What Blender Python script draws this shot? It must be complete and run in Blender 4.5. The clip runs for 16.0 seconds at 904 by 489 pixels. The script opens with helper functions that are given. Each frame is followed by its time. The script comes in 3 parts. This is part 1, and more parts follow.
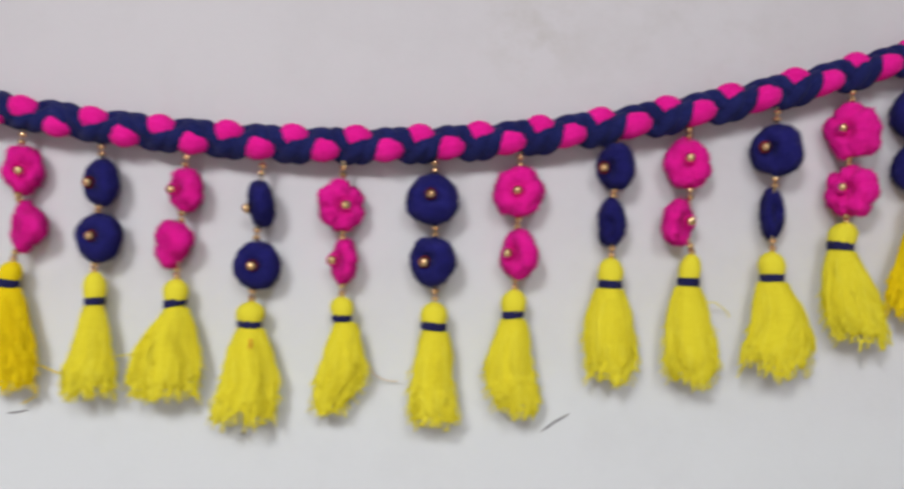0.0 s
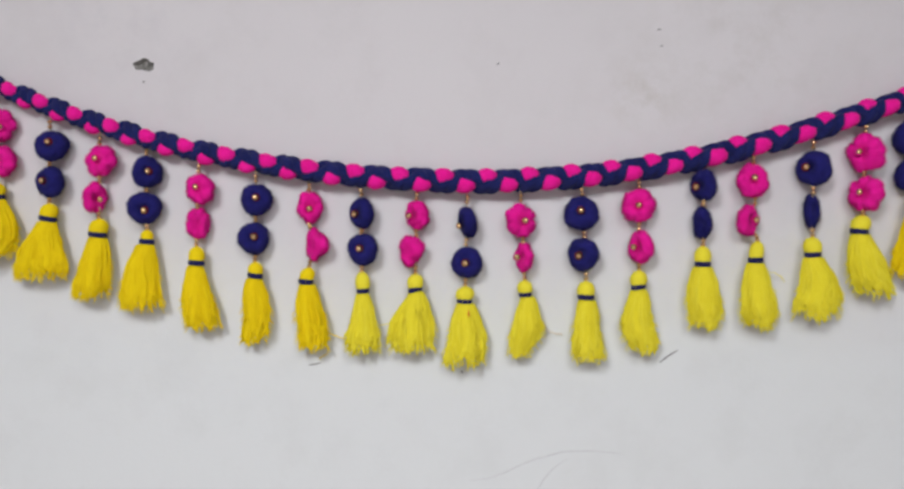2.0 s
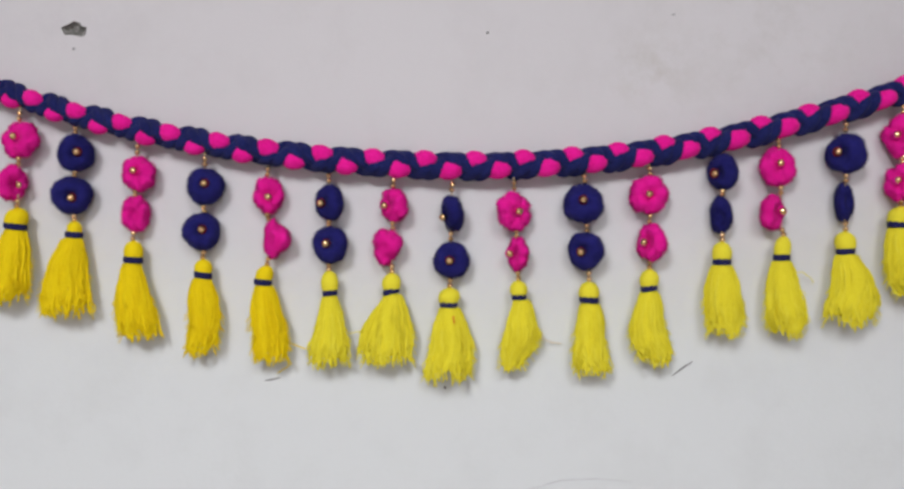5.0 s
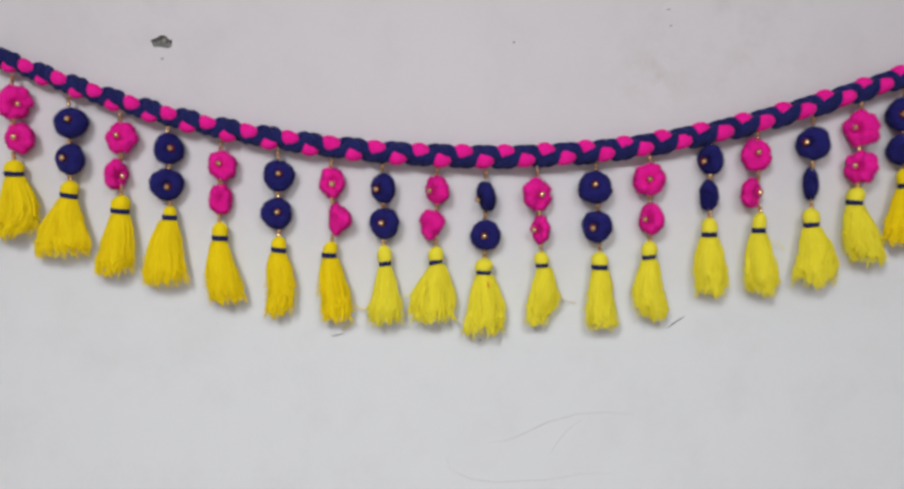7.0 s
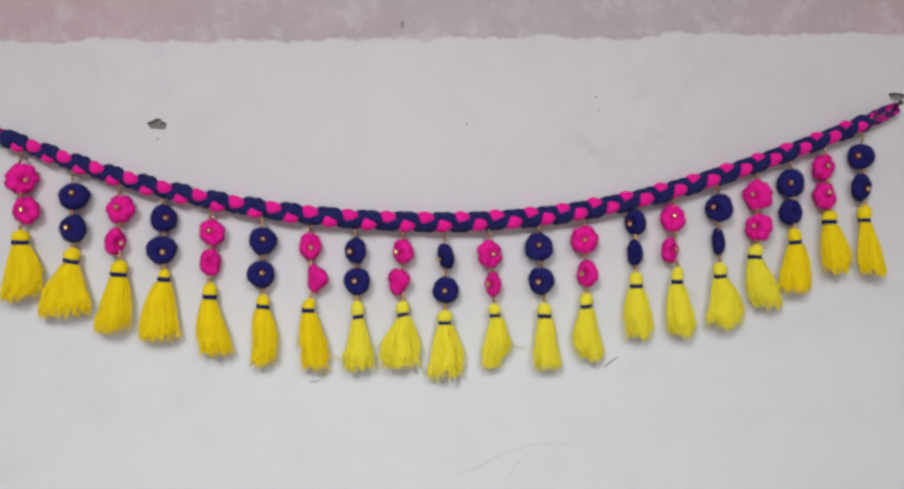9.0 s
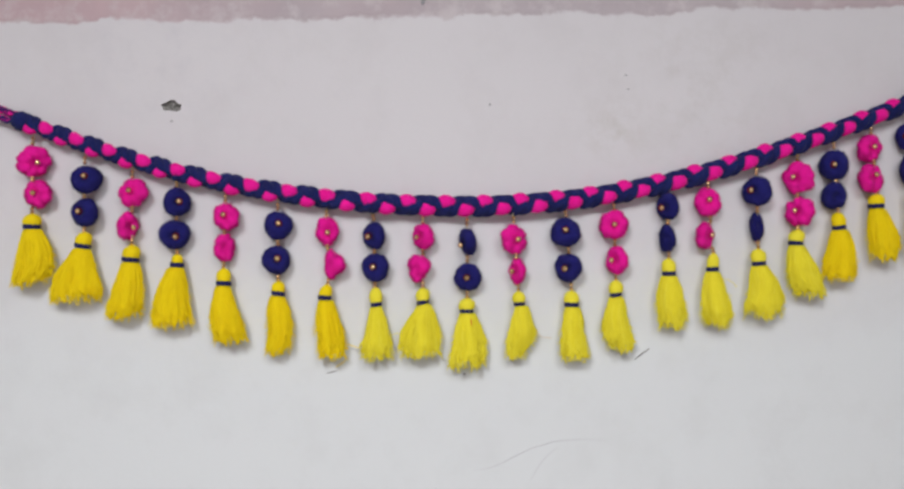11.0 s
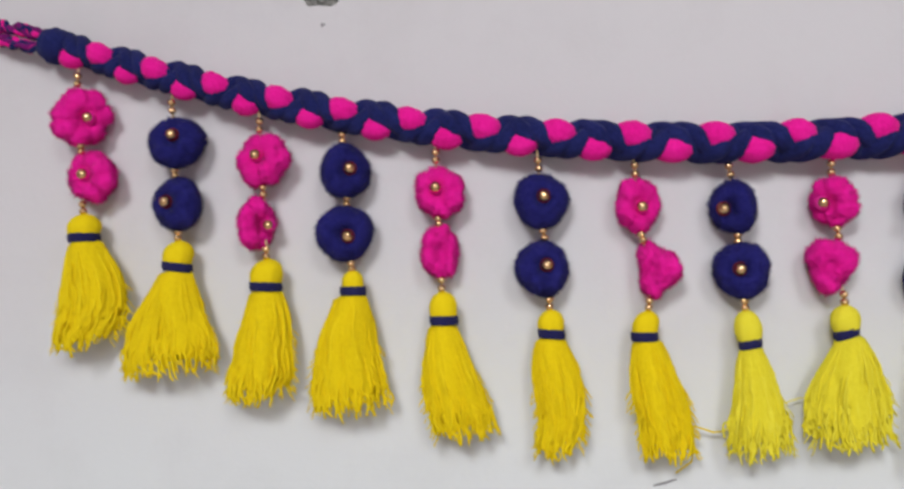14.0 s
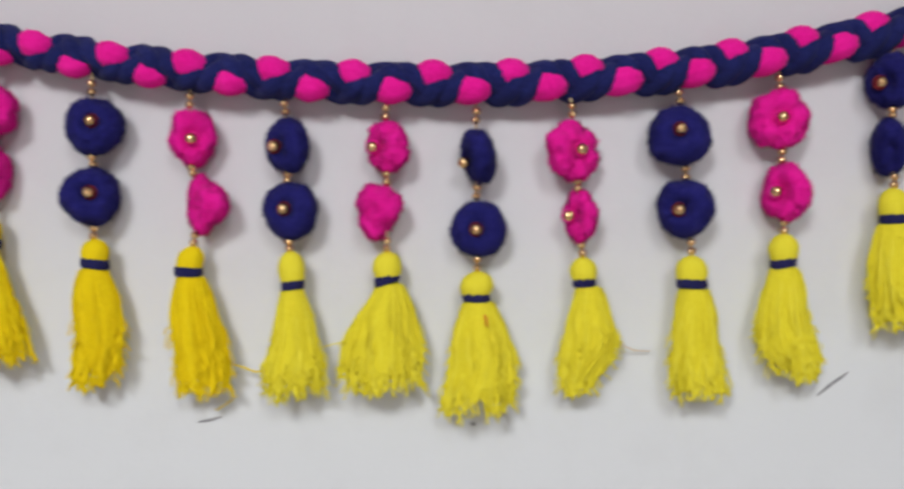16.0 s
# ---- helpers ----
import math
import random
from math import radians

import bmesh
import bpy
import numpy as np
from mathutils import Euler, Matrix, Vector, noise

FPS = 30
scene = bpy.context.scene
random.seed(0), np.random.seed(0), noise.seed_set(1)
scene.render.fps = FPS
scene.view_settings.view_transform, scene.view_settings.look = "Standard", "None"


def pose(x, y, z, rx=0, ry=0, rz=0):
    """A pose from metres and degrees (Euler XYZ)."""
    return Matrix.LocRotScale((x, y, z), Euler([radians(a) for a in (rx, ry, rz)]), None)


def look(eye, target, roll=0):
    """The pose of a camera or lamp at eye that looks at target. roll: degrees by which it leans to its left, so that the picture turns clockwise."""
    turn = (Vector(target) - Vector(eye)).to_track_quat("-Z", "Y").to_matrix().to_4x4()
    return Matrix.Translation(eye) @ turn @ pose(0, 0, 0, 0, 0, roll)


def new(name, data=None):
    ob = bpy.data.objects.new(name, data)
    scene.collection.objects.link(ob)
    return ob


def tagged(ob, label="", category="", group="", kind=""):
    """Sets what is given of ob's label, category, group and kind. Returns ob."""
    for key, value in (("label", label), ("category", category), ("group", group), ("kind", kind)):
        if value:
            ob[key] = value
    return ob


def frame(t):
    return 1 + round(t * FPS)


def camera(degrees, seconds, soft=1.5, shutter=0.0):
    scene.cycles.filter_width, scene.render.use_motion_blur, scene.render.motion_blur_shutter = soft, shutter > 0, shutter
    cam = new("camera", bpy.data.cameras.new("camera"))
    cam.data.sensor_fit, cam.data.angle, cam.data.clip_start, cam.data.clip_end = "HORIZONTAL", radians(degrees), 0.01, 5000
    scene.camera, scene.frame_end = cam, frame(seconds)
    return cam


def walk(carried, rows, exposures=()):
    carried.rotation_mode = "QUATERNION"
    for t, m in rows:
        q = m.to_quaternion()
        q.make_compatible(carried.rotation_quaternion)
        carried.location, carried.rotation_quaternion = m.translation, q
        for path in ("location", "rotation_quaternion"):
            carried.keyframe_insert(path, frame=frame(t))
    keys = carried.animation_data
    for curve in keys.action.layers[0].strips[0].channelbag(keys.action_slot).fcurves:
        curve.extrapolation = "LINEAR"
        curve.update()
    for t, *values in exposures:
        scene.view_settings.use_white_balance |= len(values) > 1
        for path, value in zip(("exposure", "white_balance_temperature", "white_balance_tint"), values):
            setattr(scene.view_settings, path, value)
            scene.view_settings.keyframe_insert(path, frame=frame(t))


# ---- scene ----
cam = camera(58.0, 16.0, soft=2.7, shutter=0.4)
PATH = [
    (0, (0.117, -0.47, 1.417), (0.09, 1.529, 1.498), 2.4),
    (0.5, (0.039, -0.508, 1.439), (-0.048, 1.49, 1.401), -0.2),
    (1, (-0.005, -0.553, 1.441), (-0.133, 1.442, 1.418), -1.0),
    (1.5, (0.017, -0.63, 1.453), (-0.163, 1.362, 1.43), -0.6),
    (2, (0.037, -0.711, 1.451), (-0.101, 1.283, 1.405), -0.5),
    (2.5, (0.016, -0.773, 1.455), (-0.09, 1.223, 1.412), -1.5),
    (3, (-0.013, -0.823, 1.458), (-0.052, 1.176, 1.416), -2.5),
    (3.2, (-0.024, -0.834, 1.459), (0.0, 1.166, 1.432), -2.0),
    (5.3, (0.02, -0.592, 1.426), (-0.036, 1.407, 1.436), -0.0),
    (5.5, (0.021, -0.586, 1.427), (-0.043, 1.413, 1.425), 0.1),
    (6, (0.02, -0.582, 1.431), (-0.096, 1.414, 1.392), -0.3),
    (6.5, (0.001, -0.641, 1.442), (-0.079, 1.352, 1.302), -1.1),
    (7, (-0.019, -0.739, 1.457), (-0.046, 1.257, 1.332), -0.9),
    (7.5, (-0.033, -0.803, 1.456), (-0.007, 1.197, 1.451), -2.1),
    (8, (-0.045, -0.85, 1.462), (0.004, 1.149, 1.504), -1.6),
    (8.5, (-0.045, -0.857, 1.467), (0.058, 1.141, 1.485), -1.6),
    (9, (-0.047, -0.847, 1.465), (0.087, 1.148, 1.467), -1.7),
    (9.2, (-0.048, -0.839, 1.451), (0.07, 1.158, 1.459), -1.7),
    (11.5, (-0.022, -0.789, 1.438), (-0.015, 1.21, 1.473), -1.6),
    (12, (-0.003, -0.669, 1.454), (-0.205, 1.319, 1.383), -3.1),
    (12.5, (-0.054, -0.565, 1.459), (-0.435, 1.397, 1.384), -5.3),
    (13, (-0.143, -0.478, 1.46), (-0.528, 1.484, 1.497), -7.4),
    (13.5, (-0.191, -0.438, 1.443), (-0.412, 1.545, 1.586), -6.5),
    (14, (-0.2, -0.42, 1.434), (-0.341, 1.571, 1.551), -5.5),
    (14.5, (-0.171, -0.405, 1.417), (-0.251, 1.592, 1.499), -6.2),
    (15, (-0.114, -0.401, 1.407), (-0.21, 1.596, 1.454), -5.9),
    (15.5, (-0.063, -0.409, 1.416), (-0.146, 1.589, 1.403), -4.3),
    (16, (-0.009, -0.404, 1.413), (-0.023, 1.596, 1.409), -2.0),
]
walk(cam, [(t, look(eye, target, roll)) for t, eye, target, roll in PATH],
     exposures=[(0, 0.0), (2, -0.04), (7, -0.06), (9, -0.04), (13, 0.0), (15, -0.06), (16, -0.07)])

# ---- light: two soft lamps high on either side, and an added dim fill lamp, all behind the camera ----
world = bpy.data.worlds.new("world")
scene.world = world
world.use_nodes = True
world.node_tree.nodes["Background"].inputs["Color"].default_value = (0.8, 0.85, 1.0, 1)
world.node_tree.nodes["Background"].inputs["Strength"].default_value = 0.3


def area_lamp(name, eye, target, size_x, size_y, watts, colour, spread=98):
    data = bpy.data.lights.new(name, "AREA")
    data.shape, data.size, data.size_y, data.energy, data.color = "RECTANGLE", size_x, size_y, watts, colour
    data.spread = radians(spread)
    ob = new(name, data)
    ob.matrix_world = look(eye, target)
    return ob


area_lamp("lamp_west", (-0.5, -1.75, 2.32), (-0.1, 0, 0.5), 0.42, 0.32, 7.5, (0.975, 0.975, 1.0))
area_lamp("lamp_east", (0.5, -1.75, 2.32), (0.1, 0, 0.5), 0.42, 0.32, 3.6, (0.965, 0.985, 1.02))
# no known source: broad warm fill, added to lighten the shadows
area_lamp("fill_light", (0.0, -1.97, 1.05), (0.0, 0, 1.05), 1.6, 1.1, 4.3, (1.0, 0.935, 0.93), 180)


# ---- materials ----
def material(name, rough=0.8, metal=0.0, sheen=0.0):
    m = bpy.data.materials.new(name)
    m.use_nodes = True
    b = m.node_tree.nodes["Principled BSDF"]
    b.inputs["Roughness"].default_value, b.inputs["Metallic"].default_value = rough, metal
    b.inputs["Sheen Weight"].default_value = sheen
    return m, m.node_tree, b


def add(tree, kind, **values):
    node = tree.nodes.new(kind)
    for key, value in values.items():
        node.inputs[key].default_value = value
    return node


def noise_node(tree, scale, detail=4.0, rough=0.6):
    n = add(tree, "ShaderNodeTexNoise", Scale=scale, Detail=detail, Roughness=rough)
    tree.links.new(coords(tree).outputs["Object"], n.inputs["Vector"])
    return n


def coords(tree):
    for n in tree.nodes:
        if n.bl_idname == "ShaderNodeTexCoord":
            return n
    return tree.nodes.new("ShaderNodeTexCoord")


def ramp(tree, socket, stops):
    r = tree.nodes.new("ShaderNodeValToRGB")
    tree.links.new(socket, r.inputs["Fac"])
    for k, (place, colour) in enumerate(stops):
        e = r.color_ramp.elements[k] if k < 2 else r.color_ramp.elements.new(place)
        e.position, e.color = place, (*colour, 1)
    return r.outputs["Color"]


def mix(tree, fac, a, b, blend="MIX"):
    n = tree.nodes.new("ShaderNodeMix")
    n.data_type, n.blend_type = "RGBA", blend
    for value, socket in ((fac, n.inputs[0]), (a, n.inputs[6]), (b, n.inputs[7])):
        if isinstance(value, (float, int)):
            socket.default_value = value
        elif isinstance(value, tuple):
            socket.default_value = (*value, 1)
        else:
            tree.links.new(value, socket)
    return n.outputs[2]


def maths(tree, op, a, b=0.0):
    n = tree.nodes.new("ShaderNodeMath")
    n.operation = op
    for value, socket in ((a, n.inputs[0]), (b, n.inputs[1])):
        if isinstance(value, (float, int)):
            socket.default_value = value
        else:
            tree.links.new(value, socket)
    return n.outputs[0]


def bump(tree, b, height, strength, distance):
    n = add(tree, "ShaderNodeBump", Strength=strength, Distance=distance)
    tree.links.new(height, n.inputs["Height"])
    tree.links.new(n.outputs["Normal"], b.inputs["Normal"])


def wool(name, dark, mid, light, grain=900.0):
    """Matt yarn: fibre grain, broad patches, a little sheen."""
    m, tree, b = material(name, 0.95, 0.0, 0.06)
    b.inputs["Specular IOR Level"].default_value = 0.15
    fine, broad = noise_node(tree, grain, 3.0), noise_node(tree, 90.0, 3.0)
    blend = maths(tree, "ADD", maths(tree, "MULTIPLY", fine.outputs["Fac"], 0.55), maths(tree, "MULTIPLY", broad.outputs["Fac"], 0.45))
    tree.links.new(ramp(tree, blend, [(0.32, dark), (0.5, mid), (0.7, light)]), b.inputs["Base Color"])
    bump(tree, b, fine.outputs["Fac"], 0.6, 0.0008)
    return m


def yarn(name, dark, mid, light):
    """Loose tassel thread: each thread has its own shade."""
    m, tree, b = material(name, 0.9, 0.0, 0.0)
    b.inputs["Specular IOR Level"].default_value = 0.2
    geo = tree.nodes.new("ShaderNodeNewGeometry")
    fine = noise_node(tree, 700.0, 3.0)
    blend = maths(tree, "ADD", maths(tree, "MULTIPLY", geo.outputs["Random Per Island"], 0.4), maths(tree, "MULTIPLY", fine.outputs["Fac"], 0.6))
    tree.links.new(ramp(tree, blend, [(0.15, dark), (0.45, mid), (0.85, light)]), b.inputs["Base Color"])
    bump(tree, b, noise_node(tree, 420.0, 4.0).outputs["Fac"], 0.45, 0.0009)
    return m


PINK = wool("magenta_wool", (0.80, 0.007, 0.28), (0.91, 0.011, 0.355), (0.96, 0.025, 0.42))
PINK_CORD = wool("magenta_cord", (0.74, 0.006, 0.24), (0.86, 0.009, 0.315), (0.93, 0.02, 0.37), 600.0)
NAVY = wool("navy_wool", (0.011, 0.011, 0.10), (0.018, 0.017, 0.155), (0.032, 0.030, 0.22))
NAVY_CORD = wool("navy_cord", (0.008, 0.011, 0.065), (0.013, 0.017, 0.105), (0.022, 0.028, 0.15), 600.0)
GOLDEN = yarn("golden_yarn", (0.74, 0.53, 0.002), (0.86, 0.65, 0.004), (0.90, 0.71, 0.012))
LEMON = yarn("lemon_yarn", (0.73, 0.62, 0.020), (0.83, 0.73, 0.036), (0.87, 0.79, 0.070))
BAND = wool("navy_band", (0.010, 0.010, 0.055), (0.016, 0.016, 0.08), (0.026, 0.026, 0.11), 1200.0)
DARK_RED = wool("dark_red_thread", (0.10, 0.008, 0.012), (0.17, 0.012, 0.02), (0.24, 0.02, 0.03))
THREAD = wool("pale_thread", (0.55, 0.40, 0.20), (0.65, 0.48, 0.26), (0.72, 0.56, 0.32))
PLUM = wool("plum_cord", (0.10, 0.006, 0.10), (0.19, 0.009, 0.15), (0.30, 0.015, 0.20), 600.0)
RED = wool("red_thread", (0.6, 0.02, 0.02), (0.75, 0.04, 0.03), (0.8, 0.08, 0.05))

BRASS, tree_brass, node_brass = material("gold_bead", 0.24, 1.0)
tree_brass.links.new(ramp(tree_brass, noise_node(tree_brass, 500.0).outputs["Fac"], [(0.3, (0.66, 0.42, 0.19)), (0.7, (0.84, 0.60, 0.34))]), node_brass.inputs["Base Color"])
IRON, tree_iron, node_iron = material("nail_iron", 0.5, 0.9)
tree_iron.links.new(ramp(tree_iron, noise_node(tree_iron, 400.0).outputs["Fac"], [(0.3, (0.05, 0.045, 0.04)), (0.7, (0.2, 0.18, 0.16))]), node_iron.inputs["Base Color"])
GRAPHITE, tree_graph, node_graph = material("graphite", 0.7)
tree_graph.links.new(ramp(tree_graph, noise_node(tree_graph, 900.0).outputs["Fac"], [(0.35, (0.16, 0.16, 0.17)), (0.65, (0.38, 0.38, 0.39))]), node_graph.inputs["Base Color"])
FAINT, tree_faint, node_faint = material("faint_pencil", 0.8)
tree_faint.links.new(ramp(tree_faint, noise_node(tree_faint, 400.0).outputs["Fac"], [(0.35, (0.60, 0.61, 0.63)), (0.65, (0.71, 0.72, 0.73))]), node_faint.inputs["Base Color"])
CEMENT, tree_cement, node_cement = material("bare_cement", 0.95)
cement_noise = noise_node(tree_cement, 350.0, 6.0)
tree_cement.links.new(ramp(tree_cement, cement_noise.outputs["Fac"], [(0.3, (0.10, 0.097, 0.09)), (0.7, (0.42, 0.41, 0.39))]), node_cement.inputs["Base Color"])
bump(tree_cement, node_cement, cement_noise.outputs["Fac"], 0.9, 0.002)


def wall_paint():
    """White wash over plaster, up to a ragged edge below an older pink coat."""
    m, tree, b = material("wall_paint", 0.72)
    b.inputs["Specular IOR Level"].default_value = 0.25
    sep = tree.nodes.new("ShaderNodeSeparateXYZ")
    tree.links.new(coords(tree).outputs["Object"], sep.inputs[0])
    broad, mid, fine = noise_node(tree, 2.2, 3.0), noise_node(tree, 14.0, 6.0, 0.65), noise_node(tree, 260.0, 4.0)
    white = ramp(tree, broad.outputs["Fac"], [(0.3, (0.660, 0.643, 0.664)), (0.7, (0.690, 0.675, 0.693))])
    # brighter and cooler towards the bottom: the light's gradient, put into the wall colour
    lower = tree.nodes.new("ShaderNodeMapRange")
    lower.inputs["From Min"].default_value, lower.inputs["From Max"].default_value = 1.50, 1.34
    tree.links.new(maths(tree, "ADD", sep.outputs["Z"], maths(tree, "MULTIPLY", maths(tree, "SUBTRACT", noise_node(tree, 4.0, 4.0).outputs["Fac"], 0.5), 0.16)), lower.inputs["Value"])
    white = mix(tree, lower.outputs["Result"], white, (0.715, 0.742, 0.748))
    smear = ramp(tree, mid.outputs["Fac"], [(0.34, (0.93, 0.925, 0.92)), (0.52, (1, 1, 1))])
    white = mix(tree, 0.55, white, smear, "MULTIPLY")
    for sx, sz, reach, tint in ((0.150, 1.560, 0.04, (0.91, 0.90, 0.87)), (0.24, 1.60, 0.13, (0.93, 0.925, 0.91)), (-0.30, 1.655, 0.12, (0.95, 0.95, 0.96))):
        away = add(tree, "ShaderNodeVectorMath")
        away.operation = "DISTANCE"
        tree.links.new(coords(tree).outputs["Object"], away.inputs[0])
        away.inputs[1].default_value = (sx, 0, sz)
        near = tree.nodes.new("ShaderNodeMapRange")
        near.inputs["From Min"].default_value, near.inputs["From Max"].default_value = reach, reach * 0.2
        tree.links.new(away.outputs["Value"], near.inputs["Value"])
        blotch = tree.nodes.new("ShaderNodeMapRange")
        blotch.inputs["From Min"].default_value, blotch.inputs["From Max"].default_value = 0.46, 0.62
        tree.links.new(noise_node(tree, 24.0, 6.0, 0.7).outputs["Fac"], blotch.inputs["Value"])
        white = mix(tree, maths(tree, "MULTIPLY", near.outputs["Result"], blotch.outputs["Result"]), white, mix(tree, 1.0, white, tint, "MULTIPLY"))
    worn = noise_node(tree, 30.0, 7.0, 0.72)
    aside = tree.nodes.new("ShaderNodeMapRange")
    aside.inputs["From Min"].default_value, aside.inputs["From Max"].default_value = 0.16, 0.50
    tree.links.new(maths(tree, "ADD", maths(tree, "ABSOLUTE", maths(tree, "SUBTRACT", sep.outputs["X"], 0.12)), maths(tree, "MULTIPLY", maths(tree, "SUBTRACT", noise_node(tree, 5.0, 4.0).outputs["Fac"], 0.5), 0.5)), aside.inputs["Value"])
    old = mix(tree, aside.outputs["Result"], (0.505, 0.45, 0.475), (0.545, 0.405, 0.43))
    old = mix(tree, 0.6, old, ramp(tree, mid.outputs["Fac"], [(0.32, (0.80, 0.80, 0.82)), (0.6, (1, 1, 1))]), "MULTIPLY")
    old = mix(tree, ramp(tree, worn.outputs["Fac"], [(0.50, (0, 0, 0)), (0.64, (0.6, 0.6, 0.6))]), old, (0.64, 0.60, 0.61))
    edge_noise = noise_node(tree, 11.0, 8.0, 0.70)
    rough_edge = maths(tree, "MULTIPLY", maths(tree, "SUBTRACT", edge_noise.outputs["Fac"], 0.5), 0.042)
    level = maths(tree, "ADD", sep.outputs["Z"], rough_edge)
    above = tree.nodes.new("ShaderNodeMapRange")
    above.inputs["From Min"].default_value, above.inputs["From Max"].default_value = 1.6795, 1.6830
    tree.links.new(level, above.inputs["Value"])
    rim = ramp(tree, maths(tree, "MULTIPLY", maths(tree, "SUBTRACT", level, 1.67), 40.0), [(0.36, (1, 1, 1)), (0.47, (0.90, 0.88, 0.88)), (0.62, (1, 1, 1))])
    painted = mix(tree, above.outputs["Result"], white, old)
    patchy = ramp(tree, noise_node(tree, 6.0, 3.0).outputs["Fac"], [(0.42, (0, 0, 0)), (0.58, (1, 1, 1))])
    tree.links.new(mix(tree, patchy, painted, mix(tree, 1.0, painted, rim, "MULTIPLY")), b.inputs["Base Color"])
    height = maths(tree, "ADD", maths(tree, "MULTIPLY", fine.outputs["Fac"], 0.25), maths(tree, "MULTIPLY", mid.outputs["Fac"], 1.0))
    bump(tree, b, height, 0.16, 0.003)
    return m


WALL = wall_paint()
PLAIN, tree_plain, node_plain = material("plain_plaster", 0.85)
tree_plain.links.new(ramp(tree_plain, noise_node(tree_plain, 3.0).outputs["Fac"], [(0.3, (0.80, 0.755, 0.74)), (0.7, (0.86, 0.815, 0.80))]), node_plain.inputs["Base Color"])


# ---- mesh helpers ----
def part(name, bm, mat, parent, label="", smooth=True):
    """Links a bmesh, given in world places, as one mesh under a thing or a part."""
    root = parent
    while root is not None and root.parent is not None:
        root = root.parent
    if root is not None:
        bmesh.ops.translate(bm, verts=bm.verts, vec=-root.location)
    me = bpy.data.meshes.new(name)
    if smooth:
        for f in bm.faces:
            f.smooth = True
    bm.to_mesh(me)
    bm.free()
    me.materials.append(mat)
    ob = new(name, me)
    ob.parent = parent
    return tagged(ob, label) if label else ob


def rings_to_faces(bm, rings, closed_ends=True):
    for a, b in zip(rings, rings[1:]):
        n = len(a)
        for k in range(n):
            bm.faces.new((a[k], a[(k + 1) % n], b[(k + 1) % n], b[k]))
    if closed_ends:
        bm.faces.new(rings[0][::-1])
        bm.faces.new(rings[-1])


def tube(bm, points, radii, sides=6, ridges=0, ridge=0.0, twist=0.0, flat=1.0):
    """A round cord through the points; ridges: yarn plies that wind round it."""
    pts = [Vector(p) for p in points]
    rings = []
    for k, p in enumerate(pts):
        t = (pts[min(k + 1, len(pts) - 1)] - pts[max(k - 1, 0)]).normalized()
        side = t.cross(Vector((0, 1, 0)))
        side = side.normalized() if side.length > 1e-4 else Vector((1, 0, 0))
        up = side.cross(t).normalized()
        r = radii[k] if isinstance(radii, (list, tuple)) else radii
        ring = []
        for j in range(sides):
            a = 2 * math.pi * j / sides
            rr = r * (1 + ridge * math.cos(ridges * a + twist * k)) if ridges else r
            ring.append(bm.verts.new(p + side * rr * math.cos(a) + up * rr * flat * math.sin(a)))
        rings.append(ring)
    rings_to_faces(bm, rings)


def ball(bm, centre, radii, turn=None, rings=10, sides=14):
    m = Matrix.Translation(centre) @ (turn or Matrix()) @ Matrix.Diagonal((*radii, 1))
    bmesh.ops.create_uvsphere(bm, u_segments=sides, v_segments=rings, radius=1, matrix=m)


def fuzz(bm, spots, length, rng, width=0.00016):
    """Short loose fibres that stand off a woolly surface."""
    for p, n in spots:
        d = (n + Vector((rng.uniform(-1, 1), rng.uniform(-1, 1), rng.uniform(-1, 1))) * 0.8).normalized()
        s = d.cross(Vector((rng.uniform(-1, 1), 0.3, rng.uniform(-1, 1)))).normalized() * width
        e = p + d * length * rng.uniform(0.4, 1.0)
        q = [bm.verts.new(v) for v in (p - s, p + s, e)]
        w = bm.verts.new(p + n * width - d * 0.0005)
        for f in ((0, 1, 2), (1, 3, 2), (3, 0, 2)):
            bm.faces.new([(q + [w])[i] if i < 3 else w for i in f])


# ---- the room: the painted wall, and plain walls that close it ----
def outline(cx, cz, rx, rz, seed, count=22):
    rng = random.Random(seed)
    bumps = [(rng.uniform(0.05, 0.16), rng.uniform(0, 6.28), k) for k in (2, 3, 5)]
    pts = []
    for k in range(count):
        a = 2 * math.pi * k / count
        r = 1 + sum(s * math.sin(n * a + p) for s, p, n in bumps) + rng.uniform(-0.05, 0.05)
        pts.append((cx + rx * r * math.cos(a), cz + rz * r * math.sin(a)))
    return pts


